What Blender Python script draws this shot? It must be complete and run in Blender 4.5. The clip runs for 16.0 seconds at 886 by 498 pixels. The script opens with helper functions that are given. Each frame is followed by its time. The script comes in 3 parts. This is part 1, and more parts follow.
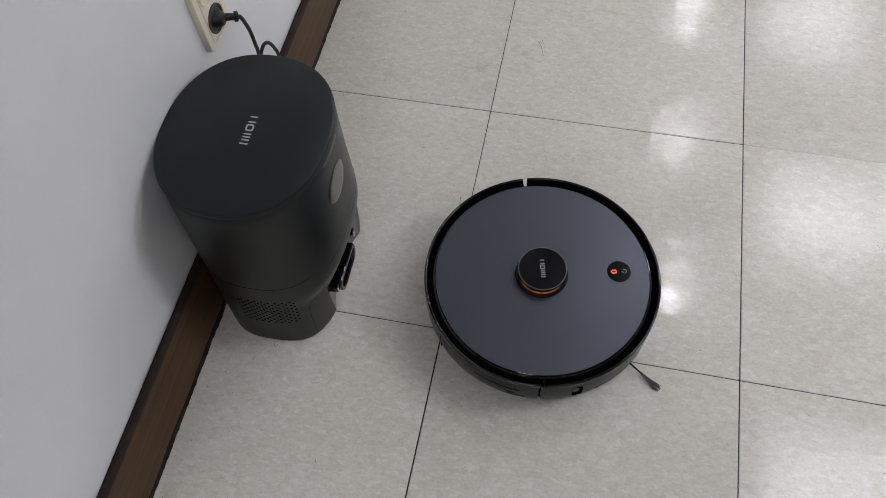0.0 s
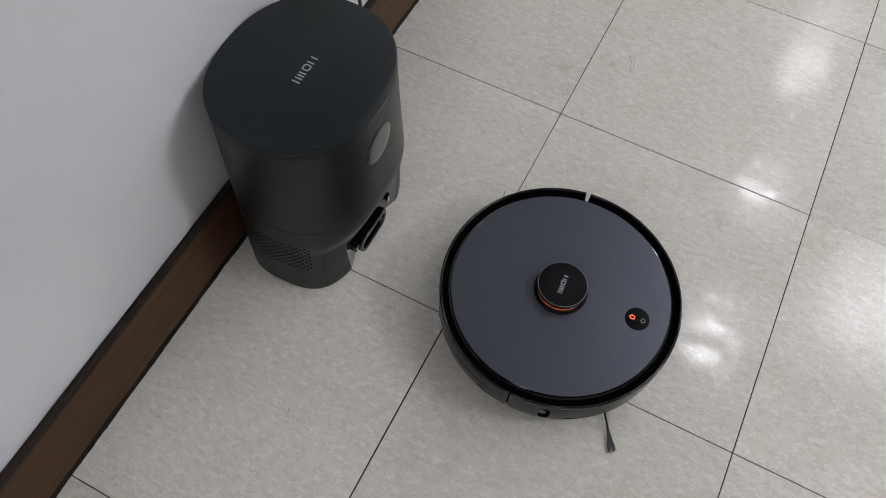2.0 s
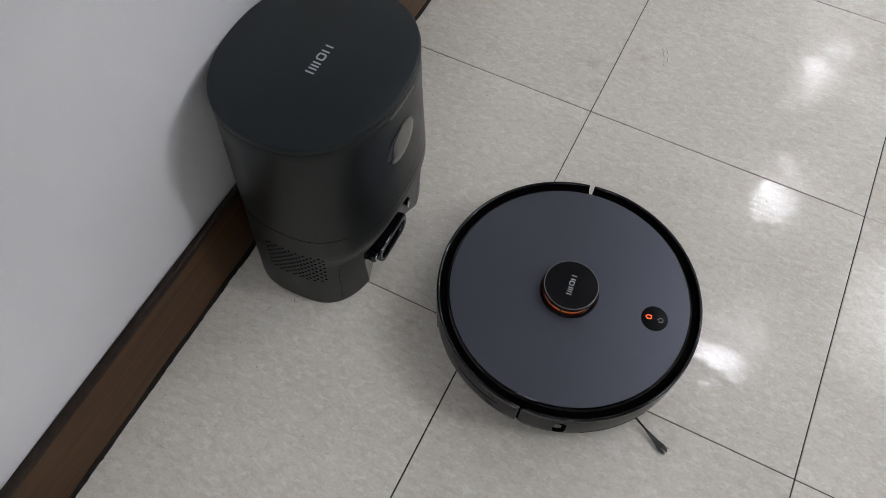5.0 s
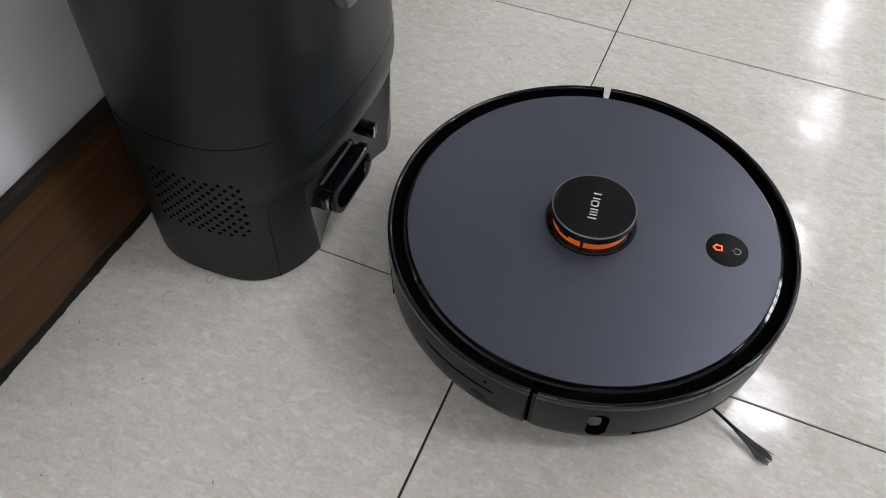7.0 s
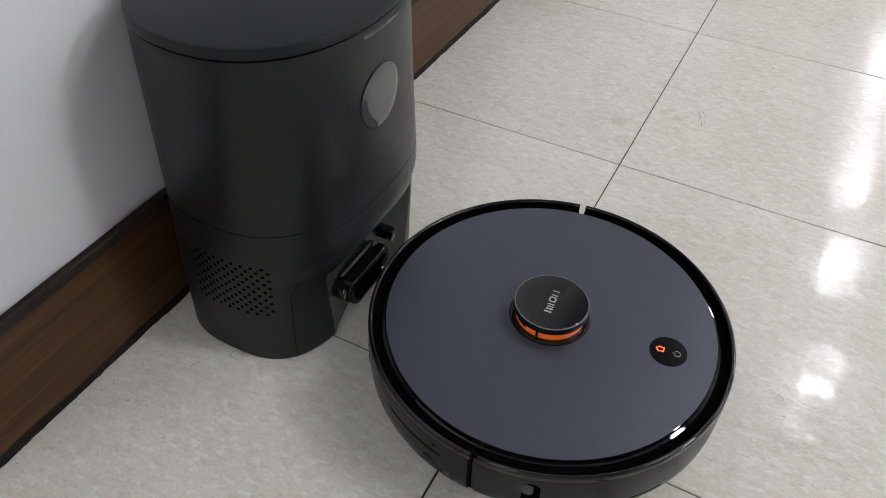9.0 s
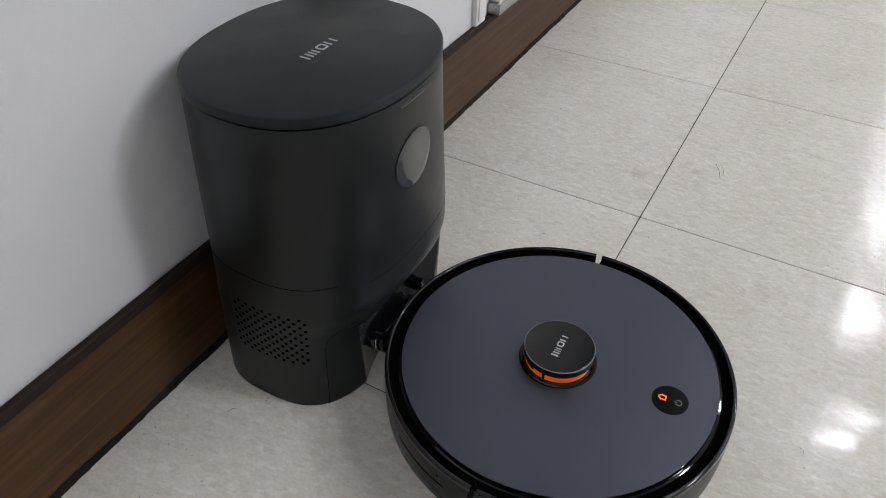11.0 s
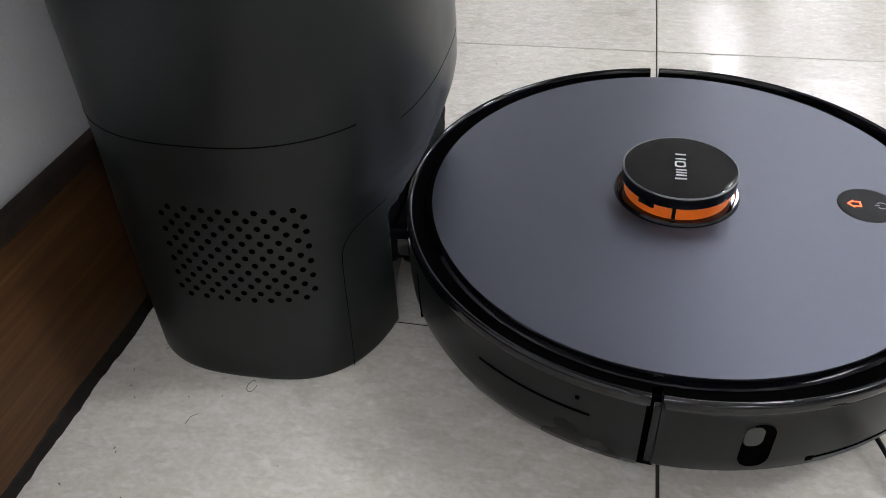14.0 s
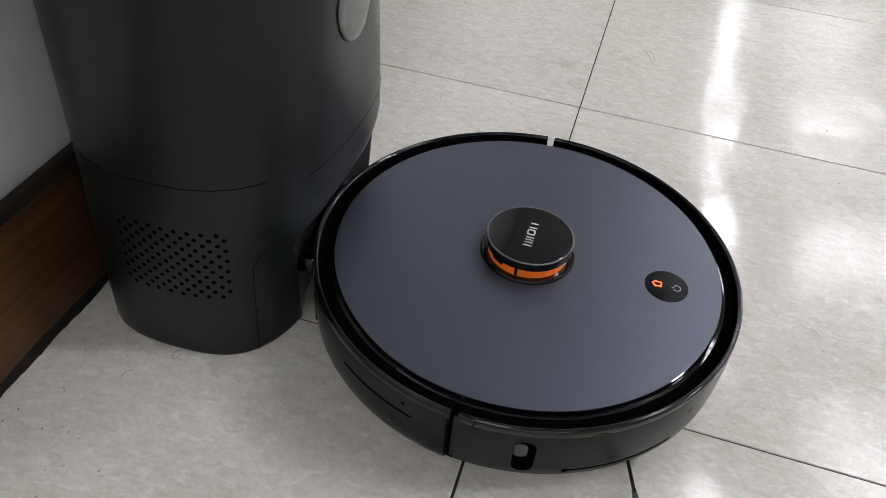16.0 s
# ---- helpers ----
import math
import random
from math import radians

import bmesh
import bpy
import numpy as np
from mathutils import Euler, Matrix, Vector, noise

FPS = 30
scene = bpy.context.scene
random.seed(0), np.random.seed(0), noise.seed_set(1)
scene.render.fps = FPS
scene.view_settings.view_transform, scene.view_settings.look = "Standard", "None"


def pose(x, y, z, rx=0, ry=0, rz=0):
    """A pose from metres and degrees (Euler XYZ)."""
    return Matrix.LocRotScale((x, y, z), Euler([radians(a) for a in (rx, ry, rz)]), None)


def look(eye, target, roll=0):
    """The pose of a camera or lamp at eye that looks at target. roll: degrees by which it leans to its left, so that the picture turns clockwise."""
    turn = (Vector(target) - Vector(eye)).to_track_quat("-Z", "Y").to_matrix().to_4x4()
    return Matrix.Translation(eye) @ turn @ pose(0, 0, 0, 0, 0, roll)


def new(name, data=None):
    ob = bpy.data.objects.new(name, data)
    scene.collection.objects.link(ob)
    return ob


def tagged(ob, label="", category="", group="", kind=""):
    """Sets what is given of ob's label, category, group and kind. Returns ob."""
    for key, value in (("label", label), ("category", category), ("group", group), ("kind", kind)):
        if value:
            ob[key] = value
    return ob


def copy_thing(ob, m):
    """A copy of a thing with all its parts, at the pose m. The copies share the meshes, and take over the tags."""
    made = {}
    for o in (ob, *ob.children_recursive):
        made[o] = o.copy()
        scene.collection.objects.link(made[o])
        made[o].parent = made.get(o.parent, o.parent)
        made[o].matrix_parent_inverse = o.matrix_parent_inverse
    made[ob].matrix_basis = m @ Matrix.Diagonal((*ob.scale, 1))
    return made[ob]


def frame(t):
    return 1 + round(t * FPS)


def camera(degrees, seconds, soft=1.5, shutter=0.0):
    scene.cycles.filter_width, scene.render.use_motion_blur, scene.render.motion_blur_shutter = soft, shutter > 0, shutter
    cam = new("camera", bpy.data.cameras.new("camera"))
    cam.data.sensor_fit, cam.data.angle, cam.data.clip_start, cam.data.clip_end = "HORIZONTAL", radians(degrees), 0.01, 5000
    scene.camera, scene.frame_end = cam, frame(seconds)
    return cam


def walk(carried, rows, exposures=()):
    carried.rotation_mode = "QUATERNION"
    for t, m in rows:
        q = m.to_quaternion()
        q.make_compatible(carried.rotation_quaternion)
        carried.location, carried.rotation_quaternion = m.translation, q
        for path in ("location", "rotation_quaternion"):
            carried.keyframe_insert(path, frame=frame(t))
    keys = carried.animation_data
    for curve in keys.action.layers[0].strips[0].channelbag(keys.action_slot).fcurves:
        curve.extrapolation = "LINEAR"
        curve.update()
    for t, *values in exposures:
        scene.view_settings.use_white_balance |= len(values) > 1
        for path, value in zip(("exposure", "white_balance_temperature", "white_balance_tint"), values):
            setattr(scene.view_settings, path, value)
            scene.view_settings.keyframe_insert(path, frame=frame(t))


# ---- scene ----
cam = camera(60.7, 16.0, soft=0.5)
PATH = [
    (0, (0.143, -0.469, 1.126), (-0.123, 0.481, -0.614), -4.7),
    (0.5, (0.159, -0.456, 1.119), (-0.123, 0.485, -0.624), 3.4),
    (1, (0.172, -0.443, 1.103), (-0.181, 0.472, -0.64), 6.0),
    (1.5, (0.174, -0.431, 1.101), (-0.201, 0.454, -0.653), 4.6),
    (2, (0.181, -0.434, 1.107), (-0.209, 0.423, -0.657), 2.9),
    (2.5, (0.192, -0.443, 1.106), (-0.212, 0.409, -0.658), 1.9),
    (3, (0.192, -0.451, 1.102), (-0.213, 0.393, -0.666), 1.8),
    (3.5, (0.18, -0.457, 1.095), (-0.233, 0.385, -0.672), 1.7),
    (4, (0.172, -0.454, 1.095), (-0.235, 0.377, -0.678), 1.7),
    (4.2, (0.17, -0.453, 1.1), (-0.237, 0.374, -0.676), 1.8),
    (6.3, (0.08, -0.321, 0.631), (-0.371, 0.744, -1.0), 1.0),
    (6.5, (0.083, -0.319, 0.583), (-0.377, 0.77, -1.03), 1.0),
    (7, (0.114, -0.371, 0.604), (-0.361, 0.738, -0.992), 0.1),
    (7.5, (0.118, -0.4, 0.618), (-0.371, 0.713, -0.97), -2.0),
    (8, (0.129, -0.407, 0.636), (-0.421, 0.84, -0.828), -2.0),
    (8.5, (0.137, -0.438, 0.672), (-0.436, 0.88, -0.718), -0.5),
    (9, (0.168, -0.429, 0.65), (-0.482, 0.865, -0.729), 1.6),
    (9.5, (0.169, -0.429, 0.649), (-0.556, 0.828, -0.728), -0.1),
    (9.7, (0.175, -0.433, 0.673), (-0.57, 0.839, -0.678), -0.4),
    (11.8, (0.14, -0.45, 0.686), (-0.557, 0.914, -0.6), -0.0),
    (12, (0.112, -0.443, 0.641), (-0.595, 0.928, -0.632), -2.0),
    (12.5, (0.041, -0.407, 0.533), (-0.589, 0.992, -0.75), -4.4),
    (13, (-0.017, -0.37, 0.439), (-0.54, 1.079, -0.835), -5.2),
    (13.5, (-0.047, -0.361, 0.376), (-0.468, 1.116, -0.905), -4.2),
    (14, (-0.049, -0.362, 0.381), (-0.434, 1.13, -0.895), -3.7),
    (14.5, (-0.041, -0.361, 0.391), (-0.395, 1.173, -0.842), -2.7),
    (15, (-0.039, -0.364, 0.393), (-0.382, 1.183, -0.827), -2.3),
    (15.5, (-0.028, -0.375, 0.412), (-0.369, 1.176, -0.804), -1.0),
    (16, (0.045, -0.41, 0.517), (-0.299, 1.019, -0.839), 5.3),
]
walk(cam, [(t, look(eye, target, roll)) for t, eye, target, roll in PATH],
     exposures=[(0, -0.24), (4.2, -0.24), (6.3, -0.05), (7, 0.15), (9.7, 0.15), (11.8, -0.05), (12.5, 0.1), (13.5, 0.46), (15.5, 0.44), (16, 0.2)])


# ---- world and light ----
world = bpy.data.worlds.new("world")
world.use_nodes = True
world.node_tree.nodes["Background"].inputs[0].default_value = (0.6, 0.65, 0.7, 1)
world.node_tree.nodes["Background"].inputs[1].default_value = 0.05
scene.world = world
LAMP_PANEL = 14.5
LAMP_ADDED_KEY = 112.0
LAMP_SPOT = 76.0


# ---- materials ----
def material(name, base=(0.5, 0.5, 0.5), rough=0.5, metal=0.0, coat=0.0, emit=None, power=0.0, spec=0.5):
    m = bpy.data.materials.new(name)
    m.use_nodes = True
    b = m.node_tree.nodes["Principled BSDF"]
    b.inputs["Base Color"].default_value = (*base, 1)
    b.inputs["Roughness"].default_value = rough
    b.inputs["Metallic"].default_value = metal
    b.inputs["Coat Weight"].default_value = coat
    b.inputs["Coat Roughness"].default_value = 0.05
    b.inputs["Specular IOR Level"].default_value = spec
    if emit:
        b.inputs["Emission Color"].default_value = (*emit, 1)
        b.inputs["Emission Strength"].default_value = power
    return m


class Nodes:
    """Short hand for building a node tree."""

    def __init__(self, m):
        self.t = m.node_tree
        self.b = self.t.nodes["Principled BSDF"]

    def add(self, kind, **values):
        n = self.t.nodes.new(kind)
        for k, v in values.items():
            n.inputs[k.replace("_", " ")].default_value = v
        return n

    def link(self, a, b):
        self.t.links.new(a, b)

    def coords(self, scale=(1, 1, 1), turn=0.0, world_space=True):
        src = self.add("ShaderNodeNewGeometry").outputs["Position"] if world_space else self.add("ShaderNodeTexCoord").outputs["Object"]
        mp = self.add("ShaderNodeMapping", Scale=scale, Rotation=(0, 0, radians(turn)))
        self.link(src, mp.inputs["Vector"])
        return mp

    def noise(self, vec, scale, detail=4.0, rough=0.55):
        n = self.add("ShaderNodeTexNoise", Scale=scale, Detail=detail, Roughness=rough)
        self.link(vec, n.inputs["Vector"])
        return n.outputs["Fac"]

    def ramp(self, fac, *stops):
        r = self.add("ShaderNodeValToRGB")
        while len(r.color_ramp.elements) < len(stops):
            r.color_ramp.elements.new(0.5)
        for e, (p, c) in zip(r.color_ramp.elements, stops):
            e.position, e.color = p, (*((c,) * 3 if isinstance(c, (int, float)) else c), 1)
        self.link(fac, r.inputs["Fac"])
        return r.outputs["Color"]

    def mix(self, fac, a, b, blend="MIX"):
        n = self.t.nodes.new("ShaderNodeMix")
        n.data_type, n.blend_type = "RGBA", blend
        for sock, v in ((n.inputs[0], fac), (n.inputs[6], a), (n.inputs[7], b)):
            if isinstance(v, (int, float)):
                sock.default_value = v
            elif isinstance(v, tuple):
                sock.default_value = (*v, 1)
            else:
                self.link(v, sock)
        return n.outputs[2]

    def bump(self, height, strength, distance=0.001):
        n = self.add("ShaderNodeBump", Strength=strength, Distance=distance)
        self.link(height, n.inputs["Height"])
        return n


def plastic(name, base, rough, grain=0.08, coat=0.0, bump=0.06, scale=900, spec=0.5):
    """Moulded plastic: fine texture, faint cloudiness in the gloss."""
    m = material(name, base, rough, coat=coat, spec=spec)
    k = Nodes(m)
    c = k.coords(world_space=False)
    v = c.outputs["Vector"]
    fine, broad = k.noise(v, scale, 2), k.noise(v, 14, 3)
    lo, hi = tuple(x * (1 - grain) for x in base), tuple(x * (1 + grain) for x in base)
    k.link(k.ramp(broad, (0.3, lo), (0.7, hi)), k.b.inputs["Base Color"])
    k.link(k.ramp(broad, (0.3, max(0.02, rough * 0.85)), (0.7, rough * 1.15)), k.b.inputs["Roughness"])
    if bump:
        k.link(k.bump(fine, bump, 0.0004).outputs[0], k.b.inputs["Normal"])
    return m


def tile_material():
    m = material("vinyl_tile", (0.6, 0.58, 0.54), 0.14, spec=0.29)
    k = Nodes(m)
    rnd = k.add("ShaderNodeObjectInfo").outputs["Random"]
    shift = k.add("ShaderNodeVectorMath")
    shift.operation = "SCALE"
    shift.inputs[0].default_value = (7.3, 3.1, 5.7)
    k.link(rnd, shift.inputs["Scale"])

    def space(scale, turn):
        mp = k.coords(scale, turn)
        k.link(shift.outputs[0], mp.inputs["Location"])
        return mp.outputs["Vector"]

    flecks = k.noise(space((58, 105, 1), 20), 1.0, 2.5, 0.6)
    flecks2 = k.noise(space((64, 125, 1), -22), 1.0, 2.5, 0.6)
    clouds = k.noise(space((5, 8, 1), 0), 1.0, 4, 0.6)
    base = k.ramp(clouds, (0.3, (0.535, 0.508, 0.450)), (0.7, (0.595, 0.570, 0.512)))
    base = k.mix(k.ramp(flecks, (0.50, 0.0), (0.60, 0.30)), base, (0.425, 0.385, 0.325))
    base = k.mix(k.ramp(flecks2, (0.54, 0.0), (0.62, 0.45)), base, (0.67, 0.652, 0.615))
    grain = k.noise(space((230, 330, 1), 5), 1.0, 3, 0.6)
    base = k.mix(1.0, base, k.ramp(grain, (0.3, 0.91), (0.7, 1.07)), "MULTIPLY")
    grime = k.noise(space((14, 14, 1), 0), 1.0, 8, 0.75)
    base = k.mix(k.ramp(grime, (0.59, 0.0), (0.76, 0.45)), base, (0.32, 0.275, 0.215))
    tone = k.ramp(rnd, (0.0, 0.95), (1.0, 1.05))
    base = k.mix(1.0, base, tone, "MULTIPLY")
    k.link(base, k.b.inputs["Base Color"])
    wax = k.noise(space((9, 16, 1), 20), 1.0, 6, 0.7)
    k.link(k.ramp(wax, (0.32, 0.06), (0.5, 0.12), (0.68, 0.27)), k.b.inputs["Roughness"])
    wave = k.noise(space((16, 16, 1), 0), 1.0, 2, 0.5)
    fine = k.noise(space((120, 200, 1), 0), 1.0, 4, 0.6)
    b1 = k.bump(wave, 0.50, 0.002)
    b2 = k.bump(fine, 0.05, 0.0005)
    b3 = k.bump(k.noise(space((34, 130, 1), 6), 1.0, 3, 0.6), 0.22, 0.0008)
    k.link(b1.outputs[0], b3.inputs["Normal"])
    k.link(b3.outputs[0], b2.inputs["Normal"])
    k.link(b2.outputs[0], k.b.inputs["Normal"])
    return m


def wall_material():
    m = material("wall_paint", (0.7, 0.7, 0.71), 0.55)
    k = Nodes(m)
    v = k.coords().outputs["Vector"]
    broad, fine, spots = k.noise(v, 3, 5), k.noise(v, 420, 3), k.noise(v, 38, 6, 0.7)
    col = k.ramp(broad, (0.3, (0.65, 0.65, 0.67)), (0.7, (0.71, 0.71, 0.73)))
    col = k.mix(k.ramp(spots, (0.7, 0.0), (0.82, 0.35)), col, (0.42, 0.41, 0.4))
    k.link(col, k.b.inputs["Base Color"])
    k.link(k.bump(fine, 0.25, 0.0012).outputs[0], k.b.inputs["Normal"])
    return m


def board_material():
    m = material("baseboard_wood", (0.08, 0.04, 0.02), 0.42, spec=0.20)
    k = Nodes(m)
    v = k.coords((90, 3, 90)).outputs["Vector"]
    v2 = k.coords((300, 12, 300)).outputs["Vector"]
    g, g2 = k.noise(v, 1.0, 6, 0.65), k.noise(v2, 1.0, 3)
    col = k.ramp(g, (0.3, (0.045, 0.0200, 0.0078)), (0.55, (0.076, 0.036, 0.0135)), (0.78, (0.125, 0.064, 0.027)))
    col = k.mix(k.ramp(g2, (0.45, 0.0), (0.75, 0.5)), col, (0.03, 0.014, 0.007))
    k.link(col, k.b.inputs["Base Color"])
    k.link(k.bump(g2, 0.15, 0.0006).outputs[0], k.b.inputs["Normal"])
    return m


def grime_material(name, lo, hi, rough, spec=0.5):
    m = material(name, lo, rough, spec=spec)
    k = Nodes(m)
    v = k.coords().outputs["Vector"]
    n = k.noise(v, 60, 6, 0.7)
    k.link(k.ramp(n, (0.3, lo), (0.7, hi)), k.b.inputs["Base Color"])
    k.link(k.bump(n, 0.4, 0.002).outputs[0], k.b.inputs["Normal"])
    return m


def plate_material():
    """Satin dark blue-grey lacquer of the top plate."""
    m = material("plate_lacquer", (0.05, 0.052, 0.063), 0.40, metal=0.68)
    k = Nodes(m)
    v = k.coords(world_space=False).outputs["Vector"]
    spk, broad = k.noise(v, 1800, 2), k.noise(v, 9, 4)
    col = k.ramp(spk, (0.35, (0.067, 0.072, 0.093)), (0.65, (0.083, 0.089, 0.114)))
    k.link(col, k.b.inputs["Base Color"])
    k.link(k.ramp(broad, (0.3, 0.36), (0.7, 0.385)), k.b.inputs["Roughness"])
    k.link(k.bump(spk, 0.02, 0.0002).outputs[0], k.b.inputs["Normal"])
    return m


M_TILE, M_WALL, M_BOARD = tile_material(), wall_material(), board_material()
M_JOINT = grime_material("joint_dirt", (0.009, 0.008, 0.007), (0.026, 0.023, 0.02), 0.9)
M_RUBBER = grime_material("black_caulk", (0.006, 0.0052, 0.0045), (0.020, 0.017, 0.014), 0.7, 0.15)
M_LIP = grime_material("lip_brown", (0.012, 0.008, 0.006), (0.028, 0.019, 0.014), 0.62, 0.2)
M_CEIL = grime_material("ceiling_board", (0.36, 0.36, 0.355), (0.42, 0.42, 0.415), 0.9)
M_WALL_FAR = grime_material("far_paint", (0.62, 0.62, 0.61), (0.7, 0.7, 0.69), 0.8)
M_DOCK = plastic("dock_plastic", (0.0070, 0.0088, 0.0085), 0.36, bump=0.06, spec=0.34)
M_LID = plastic("lid_plastic", (0.0062, 0.0098, 0.0122), 0.42, bump=0.12, spec=0.32)
M_GLOSS = plastic("gloss_black", (0.003, 0.003, 0.0045), 0.035, bump=0, spec=0.48)
M_SHELL = plastic("shell_black", (0.0075, 0.0085, 0.0085), 0.30, bump=0, spec=0.24)
M_DARK = plastic("dark_void", (0.002, 0.002, 0.002), 0.9, bump=0, spec=0.0)
# base lifted well above the shell's: part of the floor's reflection is in this grey
M_SCOOP = plastic("scoop_plastic", (0.05, 0.051, 0.052), 0.16, coat=0.5, bump=0)
M_PLATE = plate_material()
# the grey base holds the pale reflection on the sensor pane
M_PANE = plastic("pane_grey", (0.05, 0.052, 0.051), 0.18, bump=0)
M_BUTTON = plastic("button_black", (0.004, 0.004, 0.005), 0.34, bump=0, spec=0.08)
M_METAL = material("contact_steel", (0.7, 0.69, 0.66), 0.22, metal=1.0)
M_LOGO = material("logo_grey", (0.40, 0.41, 0.42), 0.45)
M_LOGO_DIM = material("logo_dim", (0.16, 0.165, 0.17), 0.35, metal=0.3)
# the window is no lamp: a weak emission brightens its orange
M_ORANGE = material("orange_window", (0.85, 0.16, 0.015), 0.3, coat=0.3, emit=(1.0, 0.2, 0.02), power=0.12)
M_GLOW = material("home_glow", (0.9, 0.2, 0.05), 0.4, emit=(1.0, 0.075, 0.018), power=1.5)
M_ICON = material("icon_grey", (0.2, 0.2, 0.21), 0.5)
M_DISC = material("disc_foil", (0.11, 0.115, 0.11), 0.12, metal=0.7)
M_CREAM = plastic("cream_plastic", (0.68, 0.63, 0.52), 0.32, bump=0.03)
M_WHITE = plastic("white_plastic", (0.75, 0.75, 0.74), 0.35, bump=0.03)
M_CORD = plastic("cord_black", (0.012, 0.012, 0.012), 0.38, bump=0.03)
M_SOCKET = plastic("socket_brown", (0.05, 0.04, 0.032), 0.35, bump=0)
M_ALU = material("aluminium", (0.5, 0.5, 0.5), 0.35, metal=0.9)
M_BRISTLE = plastic("bristle_grey", (0.05, 0.05, 0.048), 0.7, bump=0)
M_SCRATCH = grime_material("scuff", (0.055, 0.048, 0.040), (0.19, 0.17, 0.145), 0.8)
M_PANEL_LIGHT = material("panel_diffuser", (0.9, 0.9, 0.9), 0.5, emit=(0.97, 0.98, 1.05), power=LAMP_PANEL)
M_ADDED_KEY = material("added_key_diffuser", (0.9, 0.9, 0.9), 0.5, emit=(0.97, 0.98, 1.05), power=LAMP_ADDED_KEY)
M_SPOT_LIGHT = material("spot_diffuser", (0.9, 0.9, 0.9), 0.5, emit=(0.97, 0.98, 1.05), power=LAMP_SPOT)


# ---- mesh helpers ----
def finish(name, bm, mats, parent=None, smooth=True, angle=35):
    me = bpy.data.meshes.new(name)
    bmesh.ops.recalc_face_normals(bm, faces=bm.faces)
    bm.to_mesh(me)
    bm.free()
    for m in mats if isinstance(mats, (list, tuple)) else [mats]:
        me.materials.append(m)
    if smooth:
        me.shade_smooth()
        me.set_sharp_from_angle(angle=radians(angle))
    ob = new(name, me)
    if parent:
        ob.parent = parent
    return ob


def part(name, bm, mats, parent, label="", **kw):
    return tagged(finish(name, bm, mats, parent, **kw), label)


def empty(name, at=(0, 0, 0)):
    e = new(name)
    e.location = at
    e.empty_display_size = 0.05
    return e


def box(x0, x1, y0, y1, z0, z1, bevel=0.0, segs=2):
    bm = bmesh.new()
    bmesh.ops.create_cube(bm, size=1)
    for v in bm.verts:
        v.co = Vector(((x0 + x1) / 2 + v.co.x * (x1 - x0), (y0 + y1) / 2 + v.co.y * (y1 - y0), (z0 + z1) / 2 + v.co.z * (z1 - z0)))
    if bevel:
        bmesh.ops.bevel(bm, geom=bm.edges[:], offset=bevel, segments=segs, affect="EDGES", profile=0.5)
    return bm


def lathe(profile, steps=96, a0=0.0, a1=360.0, closed=False):
    """Turn (r, z) points about z. closed: the profile is a loop, with capped ends on a part turn."""
    bm = bmesh.new()
    full = abs(a1 - a0) >= 359.9
    n = steps if full else steps + 1
    rings = []
    for i in range(n):
        a = radians(a0 + (a1 - a0) * i / steps)
        rings.append([bm.verts.new((r * math.cos(a), r * math.sin(a), z)) for r, z in profile])
    m = len(profile)
    for i in range(n if full else n - 1):
        p, q = rings[i], rings[(i + 1) % n]
        for j in range(m if closed else m - 1):
            k = (j + 1) % m
            bm.faces.new((p[j], q[j], q[k], p[k]))
    if closed and not full:
        bm.faces.new(rings[0])
        bm.faces.new(rings[-1][::-1])
    if not closed:
        for j in (0, m - 1):
            if profile[j][0] > 1e-4 and full:
                bm.faces.new([r[j] for r in rings])
    bmesh.ops.remove_doubles(bm, verts=bm.verts, dist=1e-6)
    return bm


def tube(points, radius, sides=10, bm=None, closed=False):
    """A round rod along points."""
    bm = bm or bmesh.new()
    pts = [Vector(p) for p in points]
    rings, side = [], None
    for i, p in enumerate(pts):
        if closed:
            d = (pts[(i + 1) % len(pts)] - pts[i - 1]).normalized()
        else:
            d = (pts[min(i + 1, len(pts) - 1)] - pts[max(i - 1, 0)]).normalized()
        if side is None:
            side = d.orthogonal().normalized()
        side = (side - d * side.dot(d)).normalized()
        up = d.cross(side)
        rings.append([bm.verts.new(p + (side * math.cos(2 * math.pi * k / sides) + up * math.sin(2 * math.pi * k / sides)) * radius) for k in range(sides)])
    for i in range(len(rings) if closed else len(rings) - 1):
        a, b = rings[i], rings[(i + 1) % len(rings)]
        for k in range(sides):
            bm.faces.new((a[k], a[(k + 1) % sides], b[(k + 1) % sides], b[k]))
    if not closed:
        bm.faces.new(rings[0][::-1])
        bm.faces.new(rings[-1])
    return bm


def spline(ctrl, n=12):
    """Smooth points through the control points."""
    p = [Vector(c) for c in ctrl]
    p = [2 * p[0] - p[1]] + p + [2 * p[-1] - p[-2]]
    out = []
    for i in range(1, len(p) - 2):
        for k in range(n):
            t = k / n
            out.append(0.5 * (2 * p[i] + (p[i + 1] - p[i - 1]) * t + (2 * p[i - 1] - 5 * p[i] + 4 * p[i + 1] - p[i + 2]) * t * t
                              + (3 * p[i] - p[i - 1] - 3 * p[i + 1] + p[i + 2]) * t ** 3))
    out.append(p[-2])
    return out


def interp(table, z):
    return float(np.interp(z, [a for a, _ in table], [b for _, b in table]))


